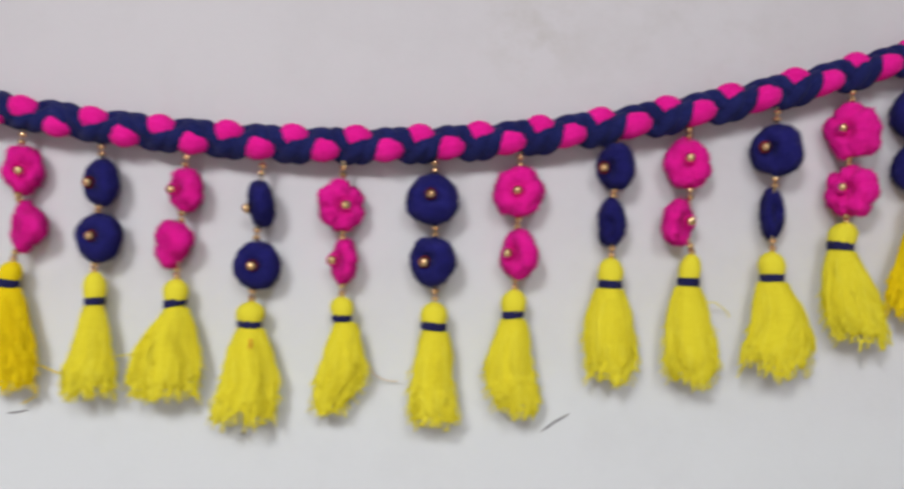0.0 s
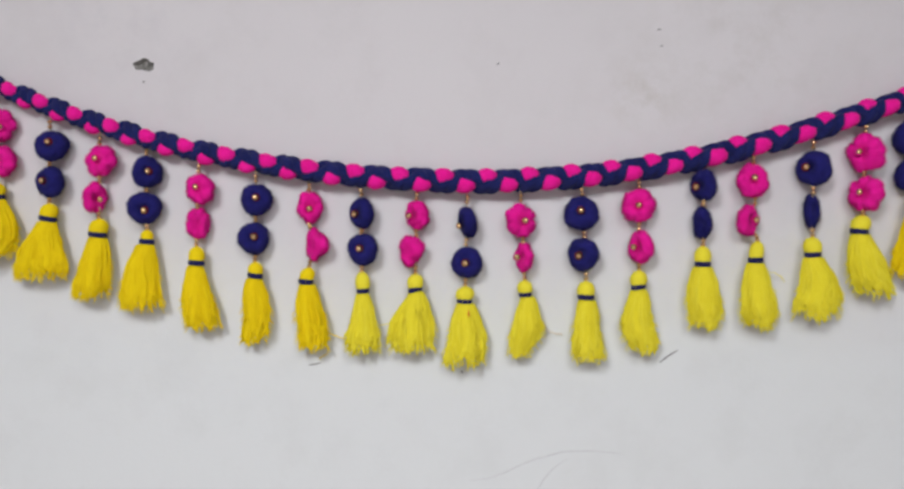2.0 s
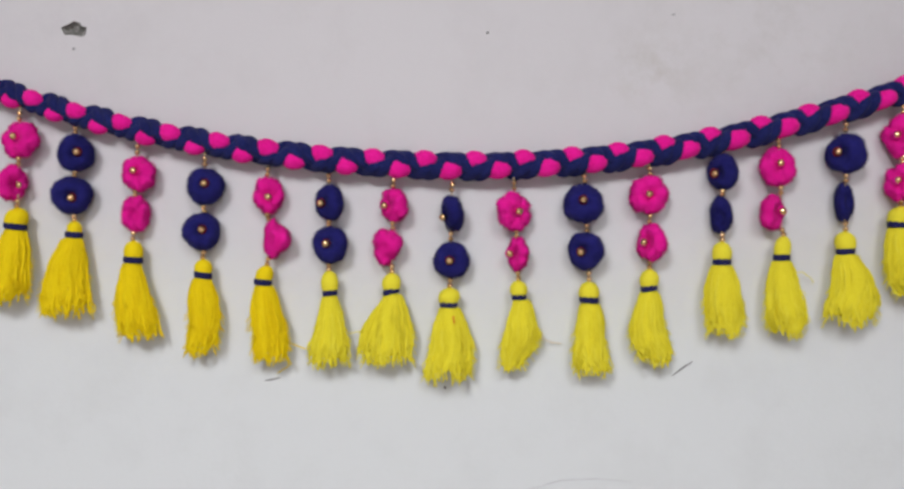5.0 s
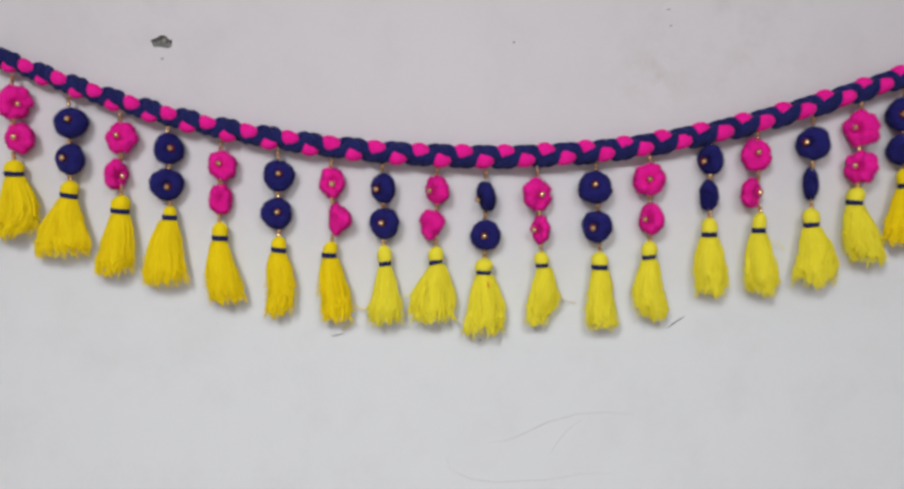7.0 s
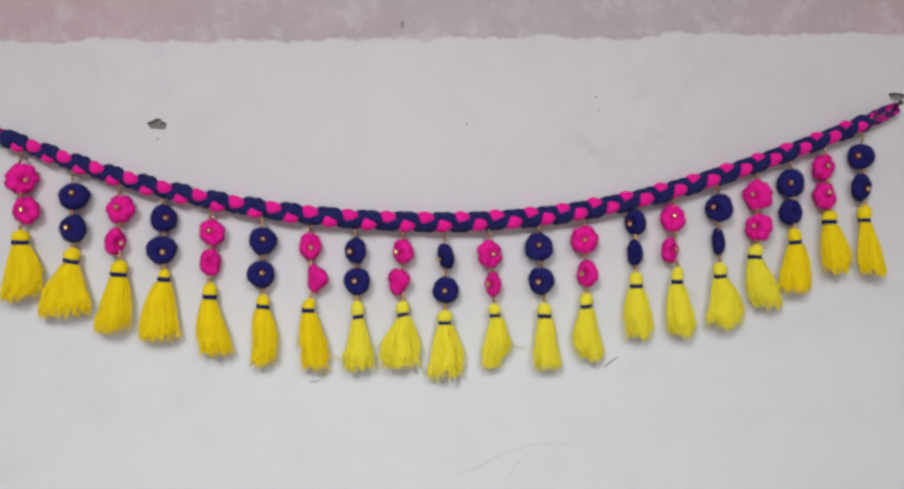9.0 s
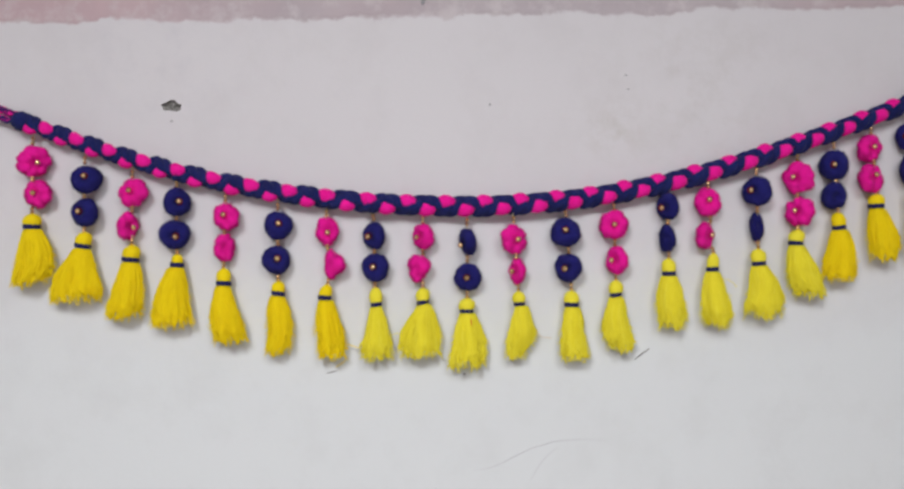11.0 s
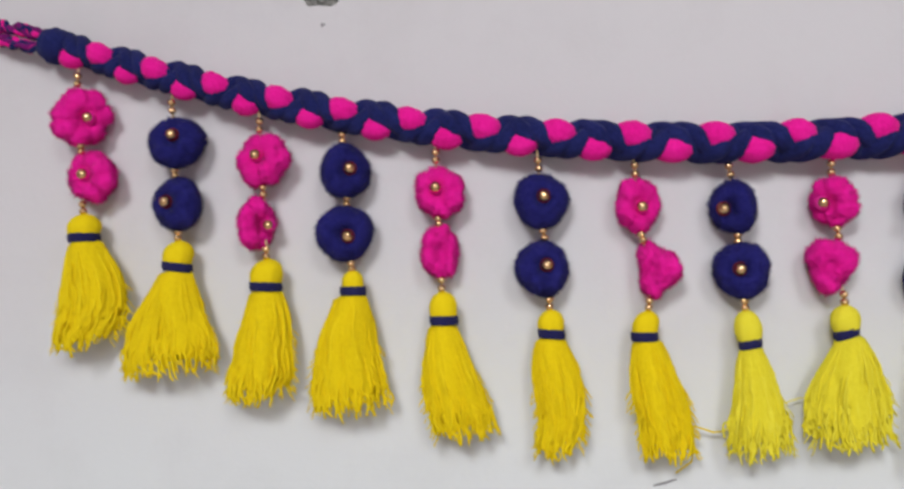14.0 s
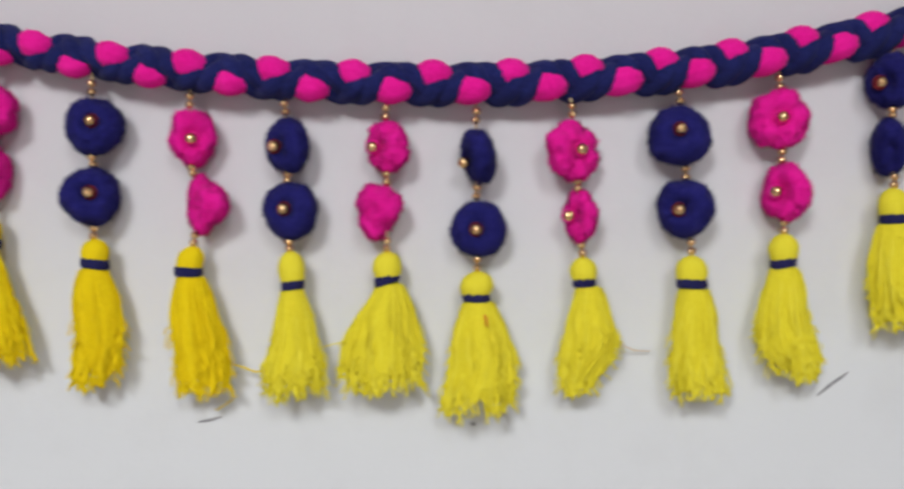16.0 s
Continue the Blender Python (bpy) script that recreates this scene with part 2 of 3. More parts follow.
def painted_wall():
    """The wall with three places where the plaster has broken out."""
    bm = bmesh.new()
    corners = [bm.verts.new((x, 0, z)) for x, z in ((-1.9, 0), (1.9, 0), (1.9, 2.8), (-1.9, 2.8))]
    edges = [bm.edges.new((corners[k], corners[(k + 1) % 4])) for k in range(4)]
    chips = [outline(-0.2865, 1.5967, 0.0098, 0.0052, 3), outline(-0.4735, 1.5965, 0.0055, 0.0065, 8), outline(0.4965, 1.6115, 0.010, 0.0042, 12)]
    loops = []
    for chip in chips:
        loop = [bm.verts.new((x, 0, z)) for x, z in chip]
        edges += [bm.edges.new((loop[k], loop[(k + 1) % len(loop)])) for k in range(len(loop))]
        loops.append(loop)
    bmesh.ops.triangle_fill(bm, use_beauty=True, use_dissolve=False, edges=edges)
    for f in bm.faces:
        if f.normal.y > 0:
            f.normal_flip()
    rng = random.Random(5)
    for loop in loops:
        cx, cz = sum(v.co.x for v in loop) / len(loop), sum(v.co.z for v in loop) / len(loop)
        rows = [loop]
        for depth, shrink in ((0.0022, 0.9), (0.0045, 0.62), (0.005, 0.3)):
            rows.append([bm.verts.new((cx + (v.co.x - cx) * shrink, depth + rng.uniform(-0.0008, 0.0008), cz + (v.co.z - cz) * shrink)) for v in loop])
        for a, b in zip(rows, rows[1:]):
            for k in range(len(a)):
                f = bm.faces.new((a[k], a[(k + 1) % len(a)], b[(k + 1) % len(a)], b[k]))
                f.material_index = 1
        f = bm.faces.new(rows[-1])
        f.material_index = 1
    back = [bm.verts.new((x, 0.12, z)) for x, z in ((-1.9, 0), (1.9, 0), (1.9, 2.8), (-1.9, 2.8))]
    bm.faces.new(back)
    for k in range(4):
        bm.faces.new((corners[k], back[k], back[(k + 1) % 4], corners[(k + 1) % 4]))
    me = bpy.data.meshes.new("wall_north")
    bm.to_mesh(me)
    bm.free()
    me.materials.append(WALL)
    me.materials.append(CEMENT)
    tagged(new("wall_north", me), "white-washed plaster wall with chipped spots and an old pink coat above", "wall", kind="structure")


def slab(name, lo, hi, label, category):
    bm = bmesh.new()
    mid = [(a + b) / 2 for a, b in zip(lo, hi)]
    size = [b - a for a, b in zip(lo, hi)]
    bmesh.ops.create_cube(bm, size=1, matrix=Matrix.Translation(mid) @ Matrix.Diagonal((*size, 1)))
    ob = part(name, bm, PLAIN, None, smooth=False)
    tagged(ob, label, category, kind="structure")


painted_wall()
slab("wall_west", (-2.0, -2.1, 0), (-1.9, 0.12, 2.8), "plain pale plastered side wall", "wall")
slab("wall_east", (1.9, -2.1, 0), (2.0, 0.12, 2.8), "plain pale plastered side wall", "wall")
slab("wall_south", (-1.9, -2.1, 0), (1.9, -2.0, 2.8), "plain pale plastered wall behind", "wall")
slab("floor", (-2.0, -2.1, -0.1), (2.0, 0.12, 0), "plain pale floor", "floor")
slab("ceiling", (-2.0, -2.1, 2.8), (2.0, 0.12, 2.9), "plain pale ceiling", "ceiling")


# ---- the braided rope ----
SPAN = [(-0.468, 1.5985), (-0.44, 1.588), (-0.41, 1.5761), (-0.38, 1.5642), (-0.34, 1.5492), (-0.3, 1.5358), (-0.25, 1.5218), (-0.2, 1.5107), (-0.15, 1.5021),
        (-0.1, 1.4957), (-0.05, 1.4914), (0, 1.4892), (0.05, 1.4894), (0.1, 1.4922), (0.15, 1.4979), (0.2, 1.5067), (0.25, 1.5183), (0.3, 1.5324),
        (0.35, 1.5468), (0.4, 1.5637), (0.45, 1.5818), (0.49, 1.5978)]
SAG = np.polyfit([p[0] for p in SPAN], [p[1] for p in SPAN], 7)
CRESTS = [-0.432, -0.4023, -0.3739, -0.3427, -0.3102, -0.278, -0.2438, -0.2079, -0.1721, -0.1364, -0.0965, -0.0581, -0.0196, 0.0178, 0.0532, 0.0892, 0.1224,
          0.1564, 0.1898, 0.227, 0.2617, 0.2979, 0.3319, 0.3629, 0.3963, 0.4288, 0.459]
ROPE_Y = -0.0125


def rope_z(x):
    return float(np.polyval(SAG, x))


def rope_frame(x):
    slope = float(np.polyval(np.polyder(SAG), x))
    along = Vector((1, 0, slope)).normalized()
    return Vector((x, ROPE_Y, rope_z(x))), along, Vector((-along.z, 0, along.x))


def braid_cord(turn, radius, over, edge, slim, dwell, x0, x1, steps):
    """One cord of the three-cord plait: it swings from edge to edge, over the front and back behind."""
    pts, radii = [], []
    for k in range(steps + 1):
        x = x0 + (x1 - x0) * k / steps
        phase = 2 * math.pi * (float(np.interp(x, CRESTS, range(len(CRESTS)))) - turn) + radians(float(np.interp(x, (-0.42, -0.25, -0.12, 0.05, 0.2, 0.35), (14, 10, -8, -6, -9, -18))))
        roll = radians(float(np.interp(x, (-0.42, -0.2, 0.0, 0.2, 0.45), (-27, -18, 3, 19, 29))))
        size = float(np.interp(x, (-0.43, -0.3, 0.0, 0.3, 0.45), (0.80, 0.88, 1.0, 0.93, 0.84)))
        swing = math.cos(phase)
        n = (0.0108 - radius) * swing * (1 + dwell - dwell * swing * swing)
        b = over * math.sin(2 * phase) + edge * math.cos(2 * phase)
        n, b = n * math.cos(roll) + b * math.sin(roll), b * math.cos(roll) - n * math.sin(roll)
        c, along, up = rope_frame(x)
        uneven = 1 + 0.07 * noise.noise((x * 55, turn * 7.0, 2.0)) + 0.04 * noise.noise((x * 160, turn * 7.0, 5.0))
        pts.append(c + up * n * size + Vector((0, -b * size, 0)))
        radii.append(radius * size * uneven * (1 - slim + slim * abs(swing)))
    bm = bmesh.new()
    tube(bm, pts, radii, 36, 9, 0.025, 0.05)
    for v in bm.verts:
        v.co += Vector((0.3, -1, 0.3)) * (0.00030 * noise.noise(v.co * 900) + 0.00045 * noise.noise(v.co * 300))
    rng = random.Random(40 + round(turn * 10))
    bm.normal_update()
    spots = [(v.co.copy(), v.normal.copy()) for v in rng.sample(list(bm.verts), 9000)]
    fuzz(bm, spots, 0.0019, rng, 0.00014)
    return bm


def braided_rope():
    rope = new("braided_rope")
    rope.location = (0, ROPE_Y, rope_z(0))
    tagged(rope, "thick magenta and navy wool rope, braided, sagging along the wall", "rope")
    part("pink_cord", braid_cord(0.0, 0.0071, 0.0018, 0.0032, 0.38, 0.0, -0.430, 0.448, 900), PINK_CORD, rope, "magenta wool cord")
    for turn in (0.385, 0.615):
        part("navy_cord", braid_cord(turn, 0.0052, 0.0026, -0.0034, 0.0, 0.15, -0.432, 0.452, 900), NAVY_CORD, rope, "navy wool cord")
    for x0, x1, seed in ((-0.427, -0.4665, 1), (0.449, 0.4905, 2)):
        spine = []
        for j in range(65):
            u = j / 64
            ahead, side = (u / 0.45, 1.0) if u < 0.45 else (1.0, math.cos(math.pi * (u - 0.45) / 0.1)) if u < 0.55 else ((1 - u) / 0.45, -1.0)
            c, along, up = rope_frame(x0 + (x1 - x0) * ahead)
            spine.append((c + up * side * 0.0036 * (0.75 + 0.45 * math.sin(math.pi * min(1.0, ahead))) + Vector((0, 0.004 * ahead, 0)), up))
        for k, mat in enumerate((PINK_CORD, NAVY_CORD, PLUM, NAVY_CORD, PINK_CORD, PLUM, NAVY_CORD)):
            pts = []
            for j, (c, up) in enumerate(spine):
                a = 2 * math.pi * (j / 64 * 3.2 + k / 7 + 0.75 * noise.noise((j * 0.13, k * 5.0, seed)))
                loose = 0.0020 + 0.0016 * noise.noise((j * 0.22, k * 3.0 + 9, seed))
                pts.append(c + up * loose * math.sin(a) + Vector((0, -loose * math.cos(a), 0)))
            bm = bmesh.new()
            tube(bm, pts, [0.0016 + 0.0005 * noise.noise((j * 0.3, k * 2.0, seed + 4)) for j in range(len(pts))], 10, 4, 0.06, 0.3)
            bm.normal_update()
            strays = random.Random(70 + 10 * seed + k)
            fuzz(bm, [(v.co.copy(), v.normal.copy()) for v in strays.sample(list(bm.verts), 260)], 0.0030, strays, 0.00018)
            part("end_plait", bm, mat, rope, "thin plaited loop at the rope's end")
        c, along, up = rope_frame(x0)
        bm = bmesh.new()
        rings = []
        for j in range(9):
            u = j / 8 - 0.5
            r = 0.0074 + 0.0022 * math.cos(u * math.pi) + 0.0005 * math.sin(j * 2.4 + seed)
            rings.append([bm.verts.new(c + along * u * 0.013 + up * r * math.cos(a) + Vector((0, -r * math.sin(a), 0))) for a in np.linspace(0, 2 * math.pi, 20, endpoint=False)])
        rings_to_faces(bm, rings)
        part("tie", bm, NAVY_CORD, rope, "navy thread tie")


braided_rope()


def nail(x, z):
    bm = bmesh.new()
    tube(bm, [(x, 0.02, z - 0.001), (x, -0.016, z), (x, -0.0165, z)], 0.0011, 10)
    tube(bm, [(x, -0.0165, z), (x, -0.018, z)], 0.0028, 12)
    tagged(part("nail", bm, IRON, None), "small dark iron nail in the wall", "nail", "nails that hold the rope")


nail(-0.4655, rope_z(-0.4655) + 0.0005)
nail(0.4895, rope_z(0.4895) + 0.0045)


# ---- the hanging strands ----
pink, navy, golden, lemon = PINK, NAVY, GOLDEN, LEMON
GROUP = "tassel strands hanging from the rope"


def pompom_mesh(wool_kind, cx, cz, width, height, yaw, pitch, seed, tip=None):
    """A flat woolly disc with a dimple; magenta ones are gathered into petals."""
    rng = random.Random(seed)
    petals = wool_kind is PINK and tip is None
    bm = bmesh.new()
    around, across = 72, 34
    lobes, start = rng.choice((5, 6, 6, 7)), rng.uniform(0, 6.28)
    offset = Vector((rng.uniform(0, 50), rng.uniform(0, 50), rng.uniform(0, 50)))
    rows = []
    for j in range(1, across):
        v = math.pi * j / across
        row = []
        for k in range(around):
            a = 2 * math.pi * k / around
            rho = math.sin(v) ** 0.72
            y = -math.cos(v) * (0.62 - (0.34 if tip is None else 0.08) * math.exp(-((rho / 0.33) ** 2)))
            if petals:
                groove = abs(math.cos(0.5 * (lobes * a + start))) ** 0.5
                rho *= 0.885 + 0.135 * groove + 0.03 * math.sin(2 * a + start)
                y *= 0.80 + 0.24 * groove * rho
            else:
                rho *= 1 + 0.035 * math.sin(3 * a + start)
            if tip is not None:
                rho *= 0.76 + 0.05 * abs(math.cos(3.5 * a + start)) ** 0.5 + 0.24 * math.cos(1.5 * (a - tip)) ** 2 + 0.14 * max(0.0, math.cos(a - tip)) ** 4
            p = Vector((rho * math.cos(a), y, rho * math.sin(a)))
            rough = noise.noise(p * 1.9 + offset) * (0.13 if wool_kind is PINK else 0.07) + noise.noise(p * 5.5 + offset) * (0.065 if wool_kind is PINK else 0.045) + noise.noise(p * 11 + offset) * (0.042 if wool_kind is PINK else 0.035) + noise.noise(p * 24 + offset) * (0.028 if wool_kind is PINK else 0.030)
            row.append(bm.verts.new(p * (1 + rough)))
        rows.append(row)
    rings_to_faces(bm, rows)
    turn = Matrix.Rotation(yaw, 4, "Z") @ Matrix.Rotation(pitch, 4, "X")
    bmesh.ops.transform(bm, matrix=turn, verts=bm.verts)
    lo = [min(v.co[i] for v in bm.verts) for i in range(3)]
    hi = [max(v.co[i] for v in bm.verts) for i in range(3)]
    full = 1.06 if wool_kind is PINK else 1.0
    sx, sz = full * width / (hi[0] - lo[0]), full * height / (hi[2] - lo[2])
    sy = 0.5 * (sx + sz) if abs(math.sin(yaw)) < 0.5 else sz * 0.8
    cy = -0.5 * (hi[1] - lo[1]) * sy - 0.0025
    for v in bm.verts:
        v.co = Vector((cx + (v.co.x - 0.5 * (lo[0] + hi[0])) * sx, cy + (v.co.y - 0.5 * (lo[1] + hi[1])) * sy, cz + (v.co.z - 0.5 * (lo[2] + hi[2])) * sz))
    bmesh.ops.recalc_face_normals(bm, faces=bm.faces)
    bm.normal_update()
    list_verts = list(bm.verts)
    spots = [(v.co.copy(), v.normal.copy()) for v in [rng.choice(list_verts) for _ in range(3200)]]
    front = turn @ Vector((0, -0.40, 0))
    seat = Vector((cx + front.x * sx, cy + front.y * sy, cz + front.z * sz))
    fuzz(bm, spots, 0.0022, rng, 0.00021)
    return bm, seat, cy


def tassel_skirt(bx, z0, cy, band_w, length, sides, rng):
    """Loose threads from the band down, fanned between the two sides of the outline."""
    stations = [(0.0, -0.5 * band_w, 0.5 * band_w), (0.035, 0.86 * sides[0][0], 0.86 * sides[0][1])] + [(u, a, b) for u, (a, b) in zip((0.1, 0.3, 0.5, 0.7, 0.88, 1.0), sides)]
    us = [s[0] for s in stations]
    lean = rng.uniform(0, 100)

    def place(u, q, p):
        near = [min(0.88, max(0.0, u + d)) for d in (-0.05, -0.02, 0.02, 0.05)] if u > 0.06 else [u]
        a, b = (float(np.mean(np.interp(near, us, [s[k] for s in stations]))) for k in (1, 2))
        half = 0.47 * (b - a)
        deep = min(0.0105, 0.35 * (b - a)) * math.sqrt(max(0.0, 1 - 0.85 * q * q))
        sway = 0.0030 * u * noise.noise((q * 1.4 + lean, u * 2.6, lean)) + 0.0014 * u * noise.noise((q * 4 + lean, u * 6, 3))
        return Vector((bx + 0.5 * (a + b) + q * half + sway, min(cy + p * deep, -0.0012), z0 - u * length))

    (side_a, side_b), (tip_a, tip_b) = sides[-2:]
    mid_tip, half_tip = 0.5 * (tip_a + tip_b) - 0.5 * (side_a + side_b), 0.5 * (tip_b - tip_a)

    def hem(q):
        """How far down the threads reach: full length in the tip, less towards the sides."""
        off = max(0.0, abs(q * 0.5 * (side_b - side_a) - mid_tip) - half_tip)
        return 0.935 - min(0.20, 13.0 * off) + 0.07 * noise.noise((q * 3.2 + lean, 0, 7)) + 0.06 * noise.noise((q * 7 + lean, 2, 7))

    bm = bmesh.new()
    rings = []
    seed = rng.uniform(0, 100)
    ragged = [hem(math.cos(k * 0.0873)) - 0.11 + rng.uniform(-0.05, 0.03) for k in range(72)]
    for j in range(37):
        ring = []
        for k in range(72):
            t = 2 * math.pi * k / 72
            u = ragged[k] * j / 36
            bend = 0.5 * noise.noise((u * 2.2, seed, 4.0))
            clump = noise.noise((math.cos(t + bend) * 1.8 + seed, math.sin(t + bend) * 1.8, u * 1.1)) * 0.21 + noise.noise((math.cos(t + bend) * 4.5 + seed, math.sin(t + bend) * 4.5, u * 1.8)) * 0.14
            curl = 0.030 * noise.noise((math.cos(t) * 12 + seed, math.sin(t) * 12, u * 9)) + 0.018 * noise.noise((math.cos(t) * 26 + seed, math.sin(t) * 26, u * 26))
            swell = (0.96 + clump * (0.25 + u) + curl * min(1.0, 5 * u)) * (1 - 0.12 * max(0, j - 33) / 3)
            ring.append(bm.verts.new(place(u, swell * math.cos(t), swell * math.sin(t))))
        rings.append(ring)
    rings_to_faces(bm, rings)
    for _ in range(170):
        t, r = rng.uniform(0, 2 * math.pi), rng.uniform(0.88, 1.0)
        q, p = r * math.cos(t), r * math.sin(t)
        if p > 0.35:
            p = -p
        low = rng.random() < 0.62
        first = rng.uniform(0.50, 0.80) if low else rng.uniform(0.03, 0.3)
        end = hem(q) * (rng.uniform(0.90, 1.07) if low else rng.uniform(0.6, 1.0))
        off, wave = rng.uniform(0, 100), rng.uniform(0.0008, 0.0032)
        drift = rng.gauss(0, 0.13)
        pts = []
        for j in range(13):
            u = first + (end - first) * j / 12
            lift = 0.93 + 0.07 * min(1.0, j / 3)
            w = place(u, max(-1.05, min(1.05, q + drift * u * u)) * lift, p * lift)
            w.x += wave * u * (noise.noise((off, u * 3.0, 0)) * 1.6 + noise.noise((off, u * 10.0, 4)) * 1.2)
            w.y = min(-0.0009, w.y + wave * u * noise.noise((off, u * 3.5, 9)) * 1.2)
            pts.append(w)
        radius = rng.uniform(0.00042, 0.00072)
        tube(bm, pts, [radius * 0.4] + [radius] * 9 + [radius, radius * 0.95, radius * 0.6], 5)
    bm.normal_update()
    body = [v for ring in rings for v in ring]
    hairs = [rng.choice(body) for _ in range(900)]
    fuzz(bm, [(v.co.copy(), (v.normal + Vector((0, 0, -1.6))).normalized()) for v in hairs], 0.004, rng, 0.00013)
    for _ in range(38):
        side = rng.choice((-1, 1))
        u0 = rng.uniform(0.35, 0.9)
        w = place(u0, side * 0.95, -0.1)
        pts = [w]
        for j in range(4):
            w = w + Vector((side * rng.uniform(0.0002, 0.0015), rng.uniform(-0.0005, 0.0005), -rng.uniform(0.0006, 0.0022)))
            w.y = min(w.y, -0.0008)
            pts.append(w.copy())
        tube(bm, pts, 0.00028, 4)
    return bm


strand_count = 0


def tassel_strand(wool_kind, yarn_kind, pompoms, head, band, length, outline, label):
    """Pompoms over one another on a beaded thread, with a tassel at its foot."""
    global strand_count
    strand_count += 1
    rng = random.Random(100 + strand_count)
    top_x = pompoms[0][0]
    strand = new("tassel_strand")
    strand.location = (top_x, ROPE_Y, rope_z(top_x) - 0.009)
    tagged(strand, label, "tassel", GROUP)
    joints = [(top_x, rope_z(top_x) - 0.0085)]
    for k, (cx, cz, width, height, bx, bz, *tip) in enumerate(pompoms):
        if bx is None:
            yaw, pitch = radians(rng.uniform(140, 200)), radians(rng.uniform(-15, 15))
        else:
            yaw = math.asin(max(-0.97, min(0.97, bx / 0.0098)))
            pitch = -math.asin(max(-0.5, min(0.5, (bz - 0.0005) / 0.012)))
        bm, seat, cy = pompom_mesh(wool_kind, cx, cz, width, height, yaw, pitch, 1000 + 2 * strand_count + k, *[radians(d) for d in tip])
        name = "pompom" if wool_kind is NAVY else "wool_flower"
        pom = part(name, bm, wool_kind, strand, "magenta gathered wool flower" if wool_kind is PINK else "navy round wool pompom")
        if bx is not None:
            facing = (Matrix.Rotation(yaw, 3, "Z") @ Matrix.Rotation(pitch, 3, "X")) @ Vector((0, -1, 0))
            edge = 0.5 * width - 0.0012
            spot = Vector((cx + max(-edge, min(edge, bx)), seat.y, cz + bz))
            if abs(yaw) < 0.9:
                cup = bmesh.new()
                ball(cup, spot + Vector((0, facing.y * 0.0004, 0)), (0.0036, 0.0036, 0.0036), None, 8, 12)
                part("bead_seat", cup, DARK_RED if wool_kind is NAVY else PINK, pom, "dark thread under the bead")
            bead = bmesh.new()
            ball(bead, spot + Vector((0, facing.y * 0.0022, 0)), (0.0029, 0.0029, 0.0028), None, 12, 18)
            part("centre_bead", bead, BRASS, pom, "shiny gold bead")
        for z in (cz + 0.5 * height - 0.001, cz - 0.5 * height + 0.001):
            line = top_x + (head[0] - top_x) * (rope_z(top_x) - z) / (rope_z(top_x) - head[1])
            joints.append((max(cx - 0.3 * width, min(cx + 0.3 * width, line)), z))
    joints.append((head[0], head[1] - 0.0005))
    for a, b in zip(joints[0::2], joints[1::2]):
        y = -0.0125
        bm = bmesh.new()
        tube(bm, [(a[0], y, a[1] + 0.003), (0.5 * (a[0] + b[0]), y - 0.0005, 0.5 * (a[1] + b[1])), (b[0], y, b[1] - 0.003)], 0.0006, 6)
        part("thread", bm, THREAD, strand)
        gap = a[1] - b[1]
        step = min(0.0042, max(0.0030, gap * 0.5))
        for s in (-0.5, 0.5):
            u = 0.5 + s * step / max(gap, 0.001)
            bm = bmesh.new()
            spot = Vector((a[0] + (b[0] - a[0]) * u + rng.uniform(-0.0003, 0.0003), y - 0.001, 0.5 * (a[1] + b[1]) - s * step))
            ball(bm, spot, (0.0021, 0.0021, 0.0019), None, 8, 12)
            part("spacer_bead", bm, BRASS, strand, "tiny gold bead")
    # the tassel: a bound head, a dark band and a skirt of threads
    cy = -0.0125
    hx, hz, hw = head
    bx, bz, bw, tilt = band
    bm = bmesh.new()
    rings = []
    for j in range(15):
        u = j / 14
        z = hz + (bz - hz) * u
        w = 0.5 * hw * math.sqrt(max(0.03, 1 - (1 - u / 0.55) ** 2)) if u < 0.55 else 0.5 * (hw + (0.95 * bw - hw) * ((u - 0.55) / 0.45) ** 2)
        x = hx + (bx - hx) * u
        ring = []
        for k in range(28):
            a = 2 * math.pi * k / 28
            rr = w * (1 + 0.035 * math.cos(9 * a + 4 * u) + 0.04 * noise.noise((math.cos(a) * 2, math.sin(a) * 2, u * 3 + strand_count)))
            ring.append(bm.verts.new((x + rr * math.cos(a), cy + 0.85 * rr * math.sin(a), z)))
        rings.append(ring)
    rings_to_faces(bm, rings)
    bm.normal_update()
    fuzz(bm, [(v.co.copy(), v.normal.copy()) for v in rng.sample(list(bm.verts), 60)], 0.0016, rng, 0.00012)
    tassel = part("tassel_head", bm, yarn_kind, strand)
    bm = bmesh.new()
    rings = []
    for j in range(7):
        s = j / 6 - 0.5
        r = 0.5 * bw * (1.06 + 0.07 * math.cos(s * math.pi)) + 0.0002 * math.sin(j * 2.2)
        ring = []
        for k in range(24):
            a = 2 * math.pi * k / 24
            ring.append(bm.verts.new((bx + r * math.cos(a), cy + 0.85 * r * math.sin(a), bz - s * 0.0046 + tilt * 0.5 * math.cos(a))))
        rings.append(ring)
    rings_to_faces(bm, rings)
    part("band", bm, BAND, tassel, "navy thread band")
    bm = tassel_skirt(bx, bz - 0.0012, cy, bw * 0.90, length + 0.0012, outline, rng)
    part("skirt", bm, yarn_kind, tassel, "loose yellow threads")
    return strand


